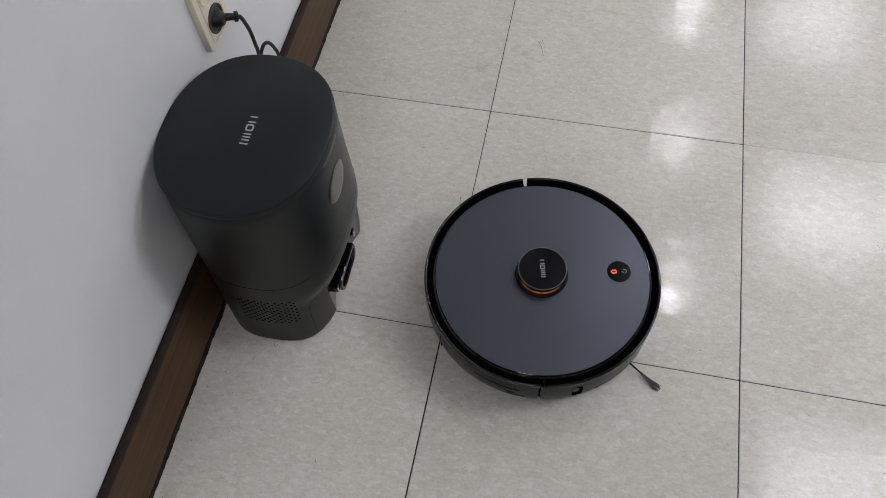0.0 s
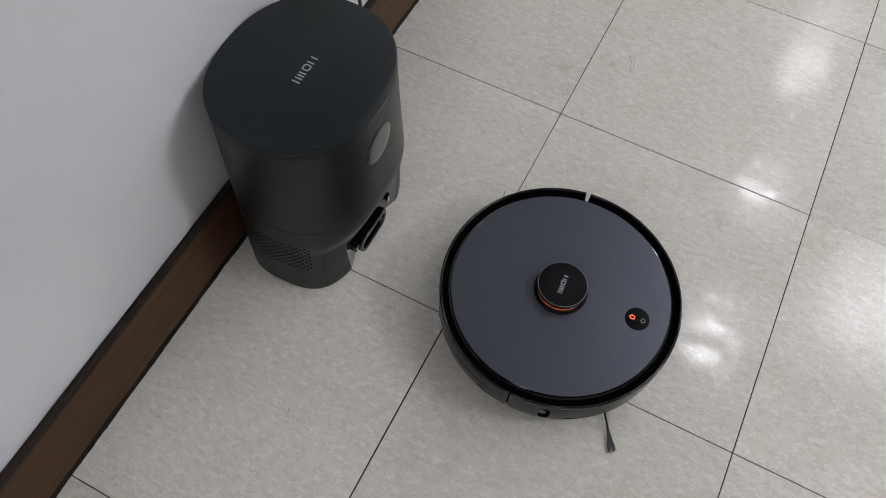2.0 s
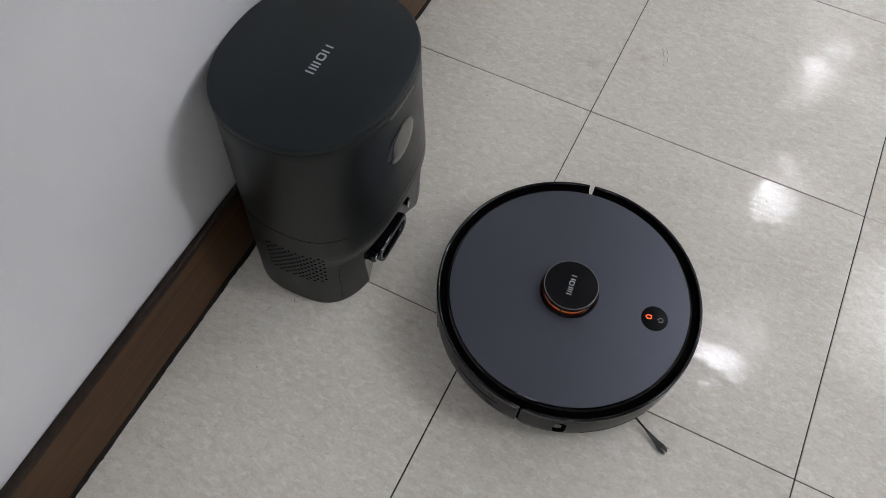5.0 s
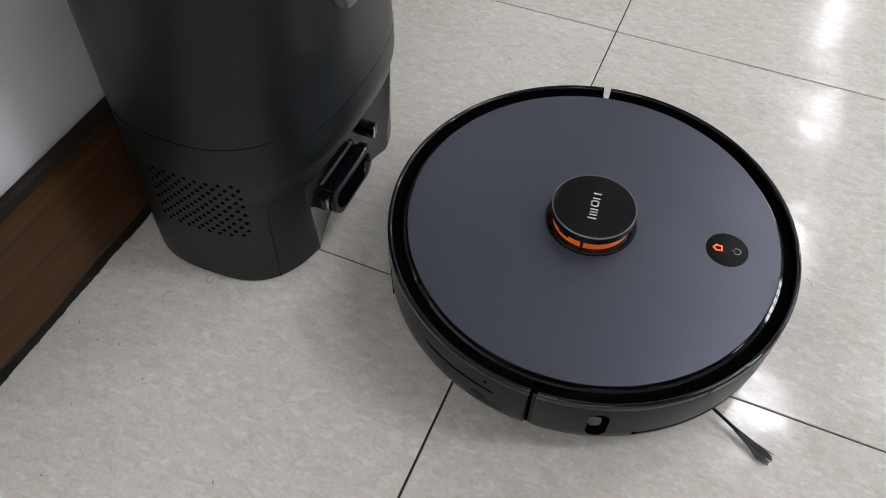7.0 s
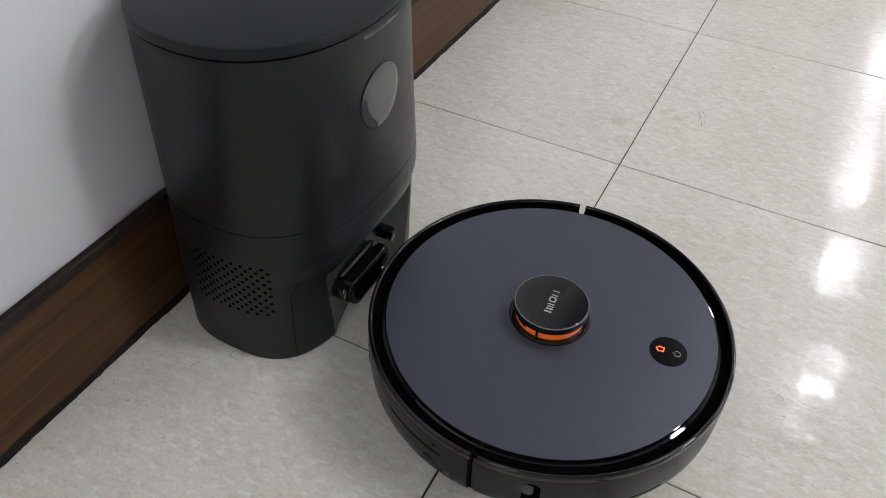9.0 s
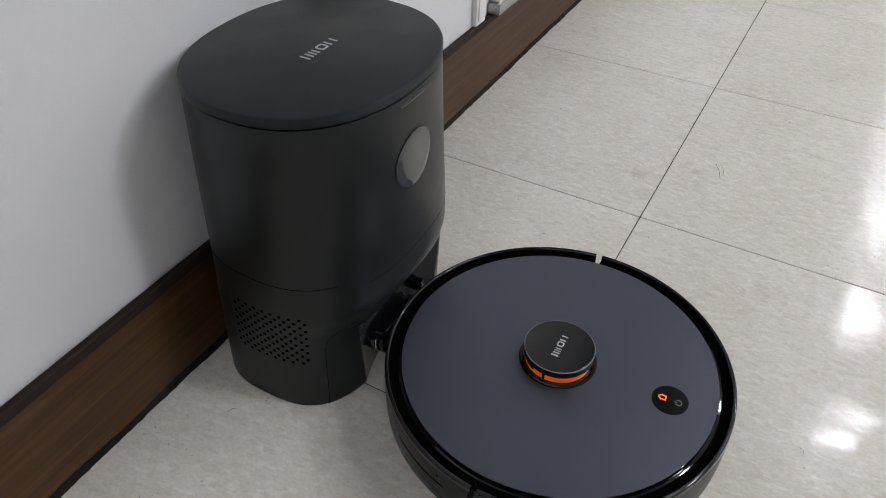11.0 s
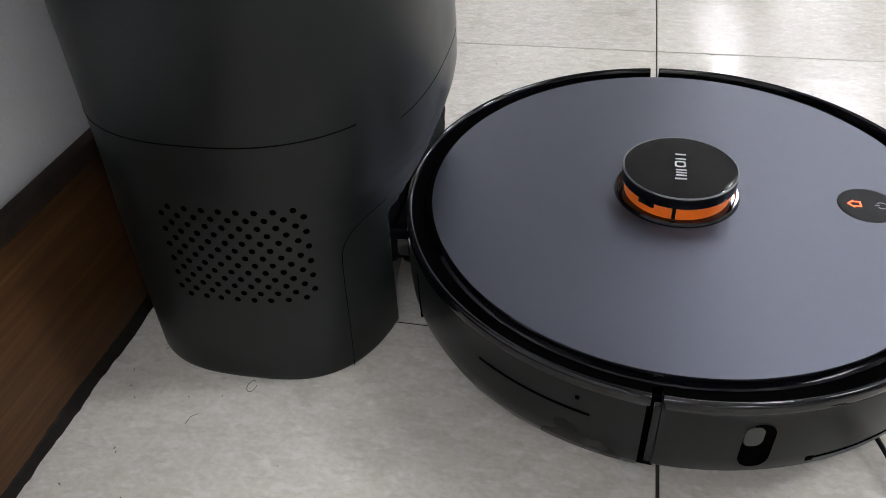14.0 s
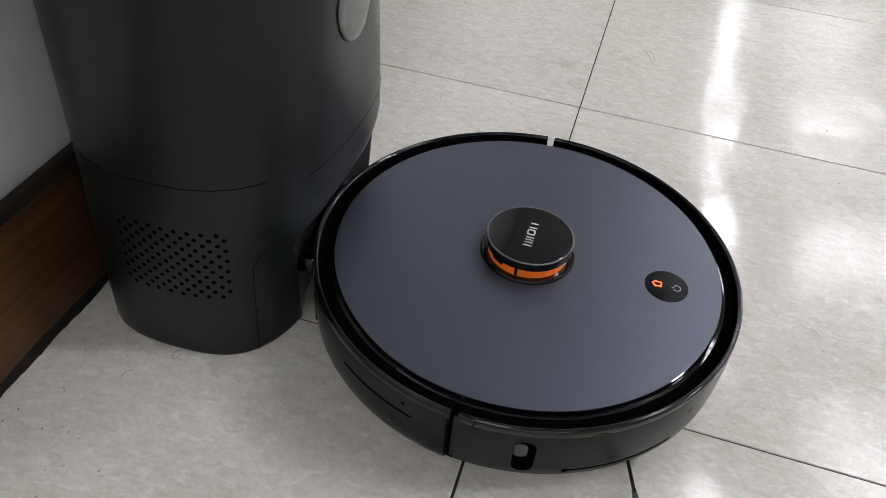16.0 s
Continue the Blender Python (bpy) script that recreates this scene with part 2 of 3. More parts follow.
def prism(outline, z0, z1, bm=None):
    """A flat plate from an outline in x, y."""
    bm = bm or bmesh.new()
    lo = [bm.verts.new((x, y, z0)) for x, y in outline]
    hi = [bm.verts.new((x, y, z1)) for x, y in outline]
    bm.faces.new(hi)
    bm.faces.new(lo[::-1])
    for i in range(len(outline)):
        j = (i + 1) % len(outline)
        bm.faces.new((lo[i], lo[j], hi[j], hi[i]))
    return bm


def rounded(w, h, r, n=6, cx=0.0, cy=0.0):
    pts = []
    for sx, sy, a in ((1, 1, 0), (-1, 1, 90), (-1, -1, 180), (1, -1, 270)):
        for k in range(n + 1):
            b = radians(a + 90 * k / n)
            pts.append((cx + sx * (w / 2 - r) + r * math.cos(b), cy + sy * (h / 2 - r) + r * math.sin(b)))
    return pts


def ring_outline(bm, outer, inner, z0, z1):
    n = len(outer)
    v = [[bm.verts.new((x, y, z)) for x, y in o] for z in (z0, z1) for o in (outer, inner)]
    lo_o, lo_i, hi_o, hi_i = v
    for i in range(n):
        j = (i + 1) % n
        bm.faces.new((hi_o[i], hi_o[j], hi_i[j], hi_i[i]))
        bm.faces.new((lo_o[j], lo_o[i], lo_i[i], lo_i[j]))
        bm.faces.new((lo_o[i], lo_o[j], hi_o[j], hi_o[i]))
        bm.faces.new((lo_i[j], lo_i[i], hi_i[i], hi_i[j]))
    return bm


# ---- the room ----
TILE = 0.457
WALL_X, BOARD_X = -0.374, -0.366
X_FAR, Y_NEAR, Y_FAR, Z_TOP = 4.7, -3.2, 8.2, 2.5


def slab(name, dims, mat):
    return tagged(finish(name, box(*dims), mat, smooth=False), kind="structure")


floor = slab("floor", (WALL_X - 0.15, X_FAR, Y_NEAR, Y_FAR, -0.08, -0.0012), M_JOINT)
tagged(floor, "off-white marbled vinyl tile floor, waxed and scuffed", "floor")
tagged(slab("wall_west", (WALL_X - 0.15, WALL_X, Y_NEAR, Y_FAR, 0, Z_TOP), M_WALL), "light grey painted wall with fine texture", "wall")
tagged(slab("wall_east", (X_FAR, X_FAR + 0.15, Y_NEAR, Y_FAR, 0, Z_TOP), M_WALL_FAR), "plain grey painted wall", "wall")
tagged(slab("wall_south", (WALL_X - 0.15, X_FAR + 0.15, Y_NEAR - 0.15, Y_NEAR, 0, Z_TOP), M_WALL_FAR), "plain grey painted wall", "wall")
tagged(slab("wall_north", (WALL_X - 0.15, X_FAR + 0.15, Y_FAR, Y_FAR + 0.15, 0, Z_TOP), M_WALL_FAR), "plain grey painted wall", "wall")
tagged(slab("ceiling", (WALL_X - 0.15, X_FAR + 0.15, Y_NEAR - 0.15, Y_FAR + 0.15, Z_TOP, Z_TOP + 0.1), M_CEIL), "grey ceiling board with panel lights", "ceiling")


def baseboard():
    """Brown board on the wall with a dark top lip and black caulk along the floor."""
    root = tagged(finish("baseboard", box(WALL_X, BOARD_X, Y_NEAR, Y_FAR, 0.0, 0.128, 0.0008, 1), M_BOARD), "dark brown wood-grain baseboard with black edges", "baseboard", kind="structure")
    bm = box(WALL_X + 0.0005, BOARD_X + 0.0025, Y_NEAR, Y_FAR, 0.128, 0.1425, 0.003, 3)
    part("top_lip", bm, M_LIP, root, "dark brown lip along the top")
    bm = bmesh.new()
    rng = random.Random(4)
    n = 900
    rows = []
    for i in range(n + 1):
        y = -1.2 + 3.6 * i / n
        w = 0.0021 + 0.0012 * noise.noise((y * 31, 0, 0)) + 0.0030 * max(0, noise.noise((y * 11, 8, 0)) - 0.15) + 0.0022 * max(0, noise.noise((y * 120, 5, 0))) + 0.0006 * rng.random()
        h = 0.0095 + 0.003 * noise.noise((y * 14, 3, 0)) + 0.0014 * rng.random()
        rows.append([bm.verts.new((BOARD_X - 0.001, y, h)), bm.verts.new((BOARD_X + 0.0014, y, h * 0.8)),
                     bm.verts.new((BOARD_X + w, y, 0.002)), bm.verts.new((BOARD_X + w, y, -0.001))])
    for a, b in zip(rows, rows[1:]):
        for k in range(3):
            bm.faces.new((a[k], a[k + 1], b[k + 1], b[k]))
    part("caulk", bm, M_RUBBER, root, "ragged black caulk at the floor")


baseboard()


def ceiling_lights():
    def fixture(name, bm_frame, bm_diff, mat, label, group):
        e = empty(name)
        part("frame", bm_frame, M_WHITE, e)
        part("diffuser", bm_diff, mat, e)
        return tagged(e, label, "ceiling light", group)

    bm = bmesh.new()
    ring_outline(bm, rounded(0.64, 0.64, 0.01), rounded(0.585, 0.585, 0.005), -0.062, 0.0)
    panel = fixture("ceiling_light", bm, prism(rounded(0.583, 0.583, 0.005), -0.012, -0.004), M_PANEL_LIGHT,
                    "square white panel light with a metal louvre", "panel lights")
    first = True
    for k in range(1, 5):
        a = -0.291 + 0.1164 * k
        part("louvre_blade", box(a - 0.0008, a + 0.0008, -0.291, 0.291, -0.060, -0.013), M_ALU, panel, smooth=False)
        part("louvre_blade", box(-0.291, 0.291, a - 0.0008, a + 0.0008, -0.0595, -0.0135), M_ALU, panel, smooth=False)
    # the panels at y -1.9 and -2.43 are unseen fill, added to brighten the near side
    rows = {0.15: (-1.9,), 1.6: (-2.43, 0.56, 2.05, 3.55, 5.05, 6.55)}
    for x in rows:
        for y in rows[x]:
            m = pose(x, y, Z_TOP)
            if first:
                panel.matrix_basis = m
                first = False
            else:
                copy_thing(panel, m)
    # opal squares are added: the first stands in for the unseen key, the second repeats it
    bm = bmesh.new()
    ring_outline(bm, rounded(0.46, 0.46, 0.03), rounded(0.405, 0.405, 0.02), -0.03, 0.0)
    opal = fixture("ceiling_light", bm, prism(rounded(0.403, 0.403, 0.02), -0.034, -0.004), M_ADDED_KEY,
                   "square opal light added in place of an unseen key source", "opal lights")
    opal.matrix_basis = pose(3.1, 0.95, Z_TOP)
    copy_thing(opal, pose(3.1, 4.2, Z_TOP))
    spot = fixture("downlight", lathe([(0.088, 0), (0.088, -0.012), (0.11, -0.012), (0.112, 0)], 40, closed=True),
                   lathe([(0.0001, -0.006), (0.0875, -0.006), (0.0875, -0.001), (0.0001, -0.001)], 40, closed=True), M_SPOT_LIGHT,
                   "round white downlight in the ceiling", "downlights")
    for i, y in enumerate((1.49, 2.52, 3.52, 4.5, 5.46, 6.45)):
        m = pose(0.82, y, Z_TOP)
        if i == 0:
            spot.matrix_basis = m
        else:
            copy_thing(spot, m)


ceiling_lights()


# ---- the dust-emptying station ----
DOCK_Y = 0.076
FRONT = [(0, -0.1745), (0.03, -0.1720), (0.095, -0.1640), (0.112, -0.1620), (0.122, -0.1590), (0.131, -0.1555), (0.142, -0.1532), (0.16, -0.1525), (0.26, -0.1515), (0.352, -0.1485)]
BACK = [(0, -0.3625), (0.352, -0.3735)]
HALF_Y = [(0, 0.1440), (0.12, 0.1412), (0.352, 0.131)]
POWER = [(0, 2.9), (0.15, 2.6), (0.352, 2.25)]
DOCK_TOP = 0.350


def dock_point(a, z, grow=0.0):
    """A point of the station's outer skin at the angle a (0 is the front) and the height z."""
    f, b, hy = interp(FRONT, z), interp(BACK, z), interp(HALF_Y, z)
    c, s = math.cos(a), math.sin(a)
    low = max(0.0, 1 - z / 0.13) if c > 0 else 0.0
    e = 2 / (interp(POWER, z) + 0.4 * low)
    hx = (f - b) / 2 + grow
    u = abs(c) ** e
    hy = (hy + grow) * (1 - 0.025 * low * u)
    return Vector(((f + b) / 2 + hx * math.copysign(u, c), DOCK_Y + hy * math.copysign(abs(s) ** e, s), z))


def recess(p):
    """How far the skin is pushed back at p: the front is hollowed to the curve of a docked robot."""
    y, z = p.y - 0.077, p.z
    top = 0.1175 - 0.012 * (y / 0.082) ** 2
    if p.x < -0.24 or abs(y) > 0.11 or z > top:
        return 0.0
    return max(0.0, p.x - 0.0026 + math.sqrt(0.196 ** 2 - y * y))


def skin_angle(x, z):
    """The angle at which the near side of the skin has this x."""
    best = min(range(0, 1801), key=lambda i: abs(dock_point(-math.pi * i / 1800, z).x - x))
    return -math.pi * best / 1800


def station():
    root = empty("dust_station", (-0.262, DOCK_Y, 0))
    base = Matrix.Translation((0.262, -DOCK_Y, 0))

    def add(name, bm, mat, label="", parent=root, **kw):
        bm.transform(base)
        return part(name, bm, mat, parent, label, **kw)

    # outer skin with the pushed-in mouth
    bm = bmesh.new()
    zs = [0.0, 0.001, 0.0025, 0.005, 0.0095] + [0.0105 + 0.0023 * i for i in range(58)] + [0.15 + 0.01 * i for i in range(20)] + [DOCK_TOP - 0.002, DOCK_TOP]
    zs = sorted(set(z for z in zs if z <= DOCK_TOP))
    n = 300
    rings = []
    for z in zs:
        g = -0.0012 * max(0, 1 - z / 0.003) ** 2 - 0.0015 * max(0, (z - DOCK_TOP + 0.003) / 0.003)
        ring = []
        for i in range(n):
            p = dock_point(2 * math.pi * i / n, z, g)
            p.x -= recess(p)
            ring.append(bm.verts.new(p))
        rings.append(ring)
    for a, b in zip(rings, rings[1:]):
        for i in range(n):
            j = (i + 1) % n
            f = bm.faces.new((a[i], a[j], b[j], b[i]))
            f.material_index = 1 if all(recess(dock_point(2 * math.pi * k / n, (a[i].co.z + b[i].co.z) / 2)) > 0 for k in (i, j)) else 0
    bm.faces.new(rings[0][::-1])
    bm.faces.new(rings[-1])
    add("body", bm, [M_DOCK, M_SCOOP], "dark grey matte plastic shell", angle=28)

    # lid: a black band put in for the shaded gap, then the plate with a rounded edge
    def loft(levels):
        bm = bmesh.new()
        rr = []
        for z, g in levels:
            rr.append([bm.verts.new(Vector((*dock_point(2 * math.pi * i / 160, 0.352, g).xy, z))) for i in range(160)])
        for a, b in zip(rr, rr[1:]):
            for i in range(160):
                j = (i + 1) % 160
                bm.faces.new((a[i], a[j], b[j], b[i]))
        bm.faces.new(rr[0][::-1])
        bm.faces.new(rr[-1])
        return bm

    add("gasket", loft([(DOCK_TOP - 0.001, -0.003), (DOCK_TOP + 0.0025, -0.003)]), M_DARK)
    lid = add("lid", loft([(DOCK_TOP + 0.0022, -0.0006), (DOCK_TOP + 0.0030, 0.0004), (DOCK_TOP + 0.0095, 0.0004), (DOCK_TOP + 0.0118, -0.0006), (DOCK_TOP + 0.013, -0.0028)]), M_LID, "flat charcoal lid")
    zl = DOCK_TOP + 0.013
    # plain mark on the lid: bars and rings along y
    mark_shapes(lid, base, -0.2555, DOCK_Y, zl, 1.0, M_LOGO)

    # finger slot under the lid at the front
    pts = [dock_point(radians(d), DOCK_TOP - 0.0065, -0.0012) for d in np.linspace(-10, 10, 15)]
    add("finger_slot", tube(pts, 0.0022, 10), M_SCOOP, "glossy lip under the lid")

    # round satin disc on the front
    bm = bmesh.new()
    c = Vector((interp(FRONT, 0.278), 0.072, 0.278))
    rim = []
    for k in range(48):
        a = 2 * math.pi * k / 48
        z, y = c.z + 0.031 * math.sin(a), c.y + 0.031 * math.cos(a)
        ang = math.asin(max(-1, min(1, (y - DOCK_Y) / interp(HALF_Y, z))))
        p = dock_point(ang, z, 0.0)
        rim.append(Vector((p.x, y, z)))
    def on_skin(f, k, out):
        y, z = c.y + (rim[k].y - c.y) * f, c.z + (rim[k].z - c.z) * f
        ang = math.asin(max(-1, min(1, math.copysign(abs((y - DOCK_Y) / interp(HALF_Y, z)) ** (interp(POWER, z) / 2), y - DOCK_Y))))
        return Vector((dock_point(ang, z).x + out, y, z))

    shells = [[bm.verts.new(on_skin(f, k, o)) for k in range(48)] for f, o in ((1, -0.002), (1, 0.0008), (0.97, 0.0011), (0.7, 0.0011), (0.4, 0.0011), (0.12, 0.0011))]
    for p, q in zip(shells, shells[1:]):
        for k in range(48):
            j = (k + 1) % 48
            bm.faces.new((p[k], p[j], q[j], q[k]))
    bm.faces.new(shells[-1])
    rim = [on_skin(1, k, 0.0002) for k in range(48)]
    add("round_window", bm, M_DISC, "round glossy grey window with a dark rim")
    add("window_rim", tube([p + Vector((0.0004, 0, 0)) for p in rim], 0.0005, 6, closed=True), M_GLOSS)

    # seams
    a_left, a_right = skin_angle(-0.345, 0.178), skin_angle(-0.178, 0.178)
    pts = [dock_point(a_right + (a_left - a_right) * i / 40, 0.1775, -0.0001) for i in range(41)]
    add("side_seam", tube(pts, 0.00045, 6), M_DARK)
    pts = [dock_point(skin_angle(x, z), z, -0.0001) for x, z in spline_xz([(-0.197, 0.0), (-0.1955, 0.04), (-0.194, 0.08), (-0.1925, 0.098), (-0.188, 0.108), (-0.18, 0.1145), (-0.172, 0.117)])]
    add("front_seam", tube(pts, 0.0003, 6), M_DARK)
    pts = [dock_point(a, 0.1660, -0.0001) for a in np.linspace(-0.48, 0.9, 40)]
    add("overhang_seam", tube(pts, 0.00032, 6), M_DARK)

    # vent holes: staggered rows of small cups
    hole = lathe([(0.0019, 0.0001), (0.0018, 0.0003), (0.0016, 0.0002), (0.0013, -0.0004), (0.0001, -0.0005)], 12)
    hole_me = finish("vent_hole", hole, M_DARK)
    first = True
    for r in range(13):
        z = 0.0723 + 0.0054 * r
        for col in range(9):
            x = (-0.2089 if r % 2 else -0.2137) + 0.00022 * r - 0.0103 * col
            if x < -0.292:
                continue
            a = skin_angle(x, z)
            p = dock_point(a, z)
            t1 = (dock_point(a + 0.01, z) - dock_point(a - 0.01, z)).normalized()
            t2 = (dock_point(a, z + 0.004) - dock_point(a, z - 0.004)).normalized()
            nrm = t1.cross(t2).normalized()
            if nrm.y > 0:
                nrm = -nrm
            q = Matrix.Translation(base @ p) @ nrm.to_track_quat("Z", "Y").to_matrix().to_4x4()
            ob = hole_me if first else new("vent_hole", hole_me.data)
            ob.parent, ob.matrix_basis, first = root, q, False

    # mouth: a black rubber funnel with a ribbed throat
    bm = bmesh.new()
    levels = [(-0.210, 0, 0), (-0.190, 0, 0), (-0.188, 0.004, 0.004), (-0.184, 0.004, 0.004), (-0.182, 0, 0), (-0.178, 0, 0), (-0.176, 0.004, 0.004), (-0.167, 0.005, 0.005), (-0.165, 0.003, 0.003), (-0.165, -0.006, -0.006), (-0.169, -0.009, -0.008), (-0.196, -0.013, -0.012)]
    rr = []
    for x, gw, gh in levels:
        o = rounded(0.074 + gw, 0.032 + gh, 0.013, 8)
        rr.append([bm.verts.new((x, 0.058 + u, 0.045 + v + 5.0 * u * u)) for u, v in o])
    for a, b in zip(rr, rr[1:]):
        for i in range(len(a)):
            j = (i + 1) % len(a)
            bm.faces.new((a[i], a[j], b[j], b[i]))
    bm.faces.new(rr[-1])
    add("suction_mouth", bm, M_GLOSS, "black rubber suction mouth")
    for dz in (0.005, -0.004):
        add("throat_rib", box(-0.194, -0.180, 0.034, 0.082, 0.047 + dz - 0.001, 0.047 + dz + 0.001, 0.0006), M_SHELL)
    # charging contacts
    for y, tip in ((0.013, -0.1675), (0.116, -0.1700)):
        holder = add("contact_holder", box(-0.206, tip, y - 0.0055, y + 0.0055, 0.055, 0.070, 0.0020, 2), M_GLOSS)
        bm = box(tip - 0.0016, tip + 0.0010, y - 0.0040, y - 0.0012, 0.0560, 0.0695, 0.0008, 2)
        add("charging_contact", bm, M_METAL, "bright steel spring contact", parent=holder)
    # upper shield inside the mouth
    bm = tube([(-0.1925 + 0.011 * ((i - 5) / 5) ** 2, 0.005 + 0.0144 * i, 0.098 + 0.008 * math.sin(math.pi * i / 10)) for i in range(11)], 0.0026, 8)
    add("mouth_trim", bm, M_SCOOP, "glossy grey trim over the mouth")
    return tagged(root, "dark grey plastic dust-emptying station standing against the wall", "docking station")


def spline_xz(ctrl):
    return [(p.x, p.z) for p in spline([(x, 0, z) for x, z in ctrl], 8)]


def mark_shapes(parent, base, x, y, z, size, mat, turn=0.0):
    """A plain mark along +y: a bar, three bars, a square ring and two bars."""
    h = 0.0115 * size
    t = 0.0021 * size
    bm = prism(rounded(h, t, t * 0.3, 3, 0, -0.0225 * size), -0.0002, 0.0004)
    for i in range(3):
        prism(rounded(h * 0.92, t, t * 0.45, 3, 0.0004, (-0.0165 + 0.0048 * i) * size), -0.0002, 0.0004, bm)
    w = 0.0110 * size
    ring_outline(bm, rounded(w, w, w * 0.3, 5, 0, 0.0035 * size), rounded(w - 2 * t, w - 2 * t, w * 0.14, 5, 0, 0.0035 * size), -0.0002, 0.0004)
    for dy in (-0.0043, 0.0043):
        prism(rounded(h * 0.92, t, t * 0.45, 3, 0.0004, 0.0170 * size + dy * size), -0.0002, 0.0004, bm)
    bm.transform(base @ Matrix.Translation((x, y, z)) @ Matrix.Rotation(radians(turn), 4, "Z"))
    return part("printed_mark", bm, mat, parent, "pale grey printed mark")


station()


# ---- the robot vacuum cleaner ----
R = 0.1840


def arc_plate(r, a0, a1, z0, z1, thick=0.0006, n=24, taper=0.0):
    """A thin curved strip proud of a cylinder of radius r."""
    bm = bmesh.new()
    rows = []
    for i in range(n + 1):
        a = radians(a0 + (a1 - a0) * i / n)
        d = Vector((math.cos(a), math.sin(a), 0))
        e = min(i, n - i) / n
        zz = taper * max(0, 1 - e * 8)
        rows.append([bm.verts.new(d * rr + Vector((0, 0, z))) for rr, z in ((r - 0.002, z0 + zz), (r + thick, z0 + zz), (r + thick, z1 - zz), (r - 0.002, z1 - zz))])
    for a, b in zip(rows, rows[1:]):
        for k in range(4):
            bm.faces.new((a[k], a[(k + 1) % 4], b[(k + 1) % 4], b[k]))
    bm.faces.new(rows[0])
    bm.faces.new(rows[-1][::-1])
    return bm


def curved_plate(r, angle, z, w, h, corner, thick):
    """A rounded plate wrapped on a cylinder of radius r at an angle and a height."""
    pts = rounded(w, h, corner, 6)
    bm = bmesh.new()
    lo, hi = [], []
    for u, v in pts:
        a = radians(angle) + u / r
        d = Vector((math.cos(a), math.sin(a), 0))
        lo.append(bm.verts.new(d * (r - 0.002) + Vector((0, 0, z + v))))
        hi.append(bm.verts.new(d * (r + thick) + Vector((0, 0, z + v))))
    bm.faces.new(hi)
    for i in range(len(pts)):
        j = (i + 1) % len(pts)
        bm.faces.new((lo[i], lo[j], hi[j], hi[i]))
    return bm


def wedge(bm, sign):
    """Slants the end of a shell at the rear gap, so that the gap opens outwards."""
    for v in bm.verts:
        r, a = math.hypot(v.co.x, v.co.y), math.degrees(math.atan2(v.co.y, v.co.x))
        if 93.0 < a < 96.0:
            a = radians(a + sign * 0.8 * max(0.0, (r - 0.1675) / 0.0165))
            v.co.x, v.co.y = r * math.cos(a), r * math.sin(a)
    return bm


def groove(bm):
    """Gives the floor of the groove inside the rim the second, matt material."""
    for f in bm.faces:
        if all(v.co.z < 0.0722 and math.hypot(v.co.x, v.co.y) < R - 0.006 for v in f.verts):
            f.material_index = 1
    return bm


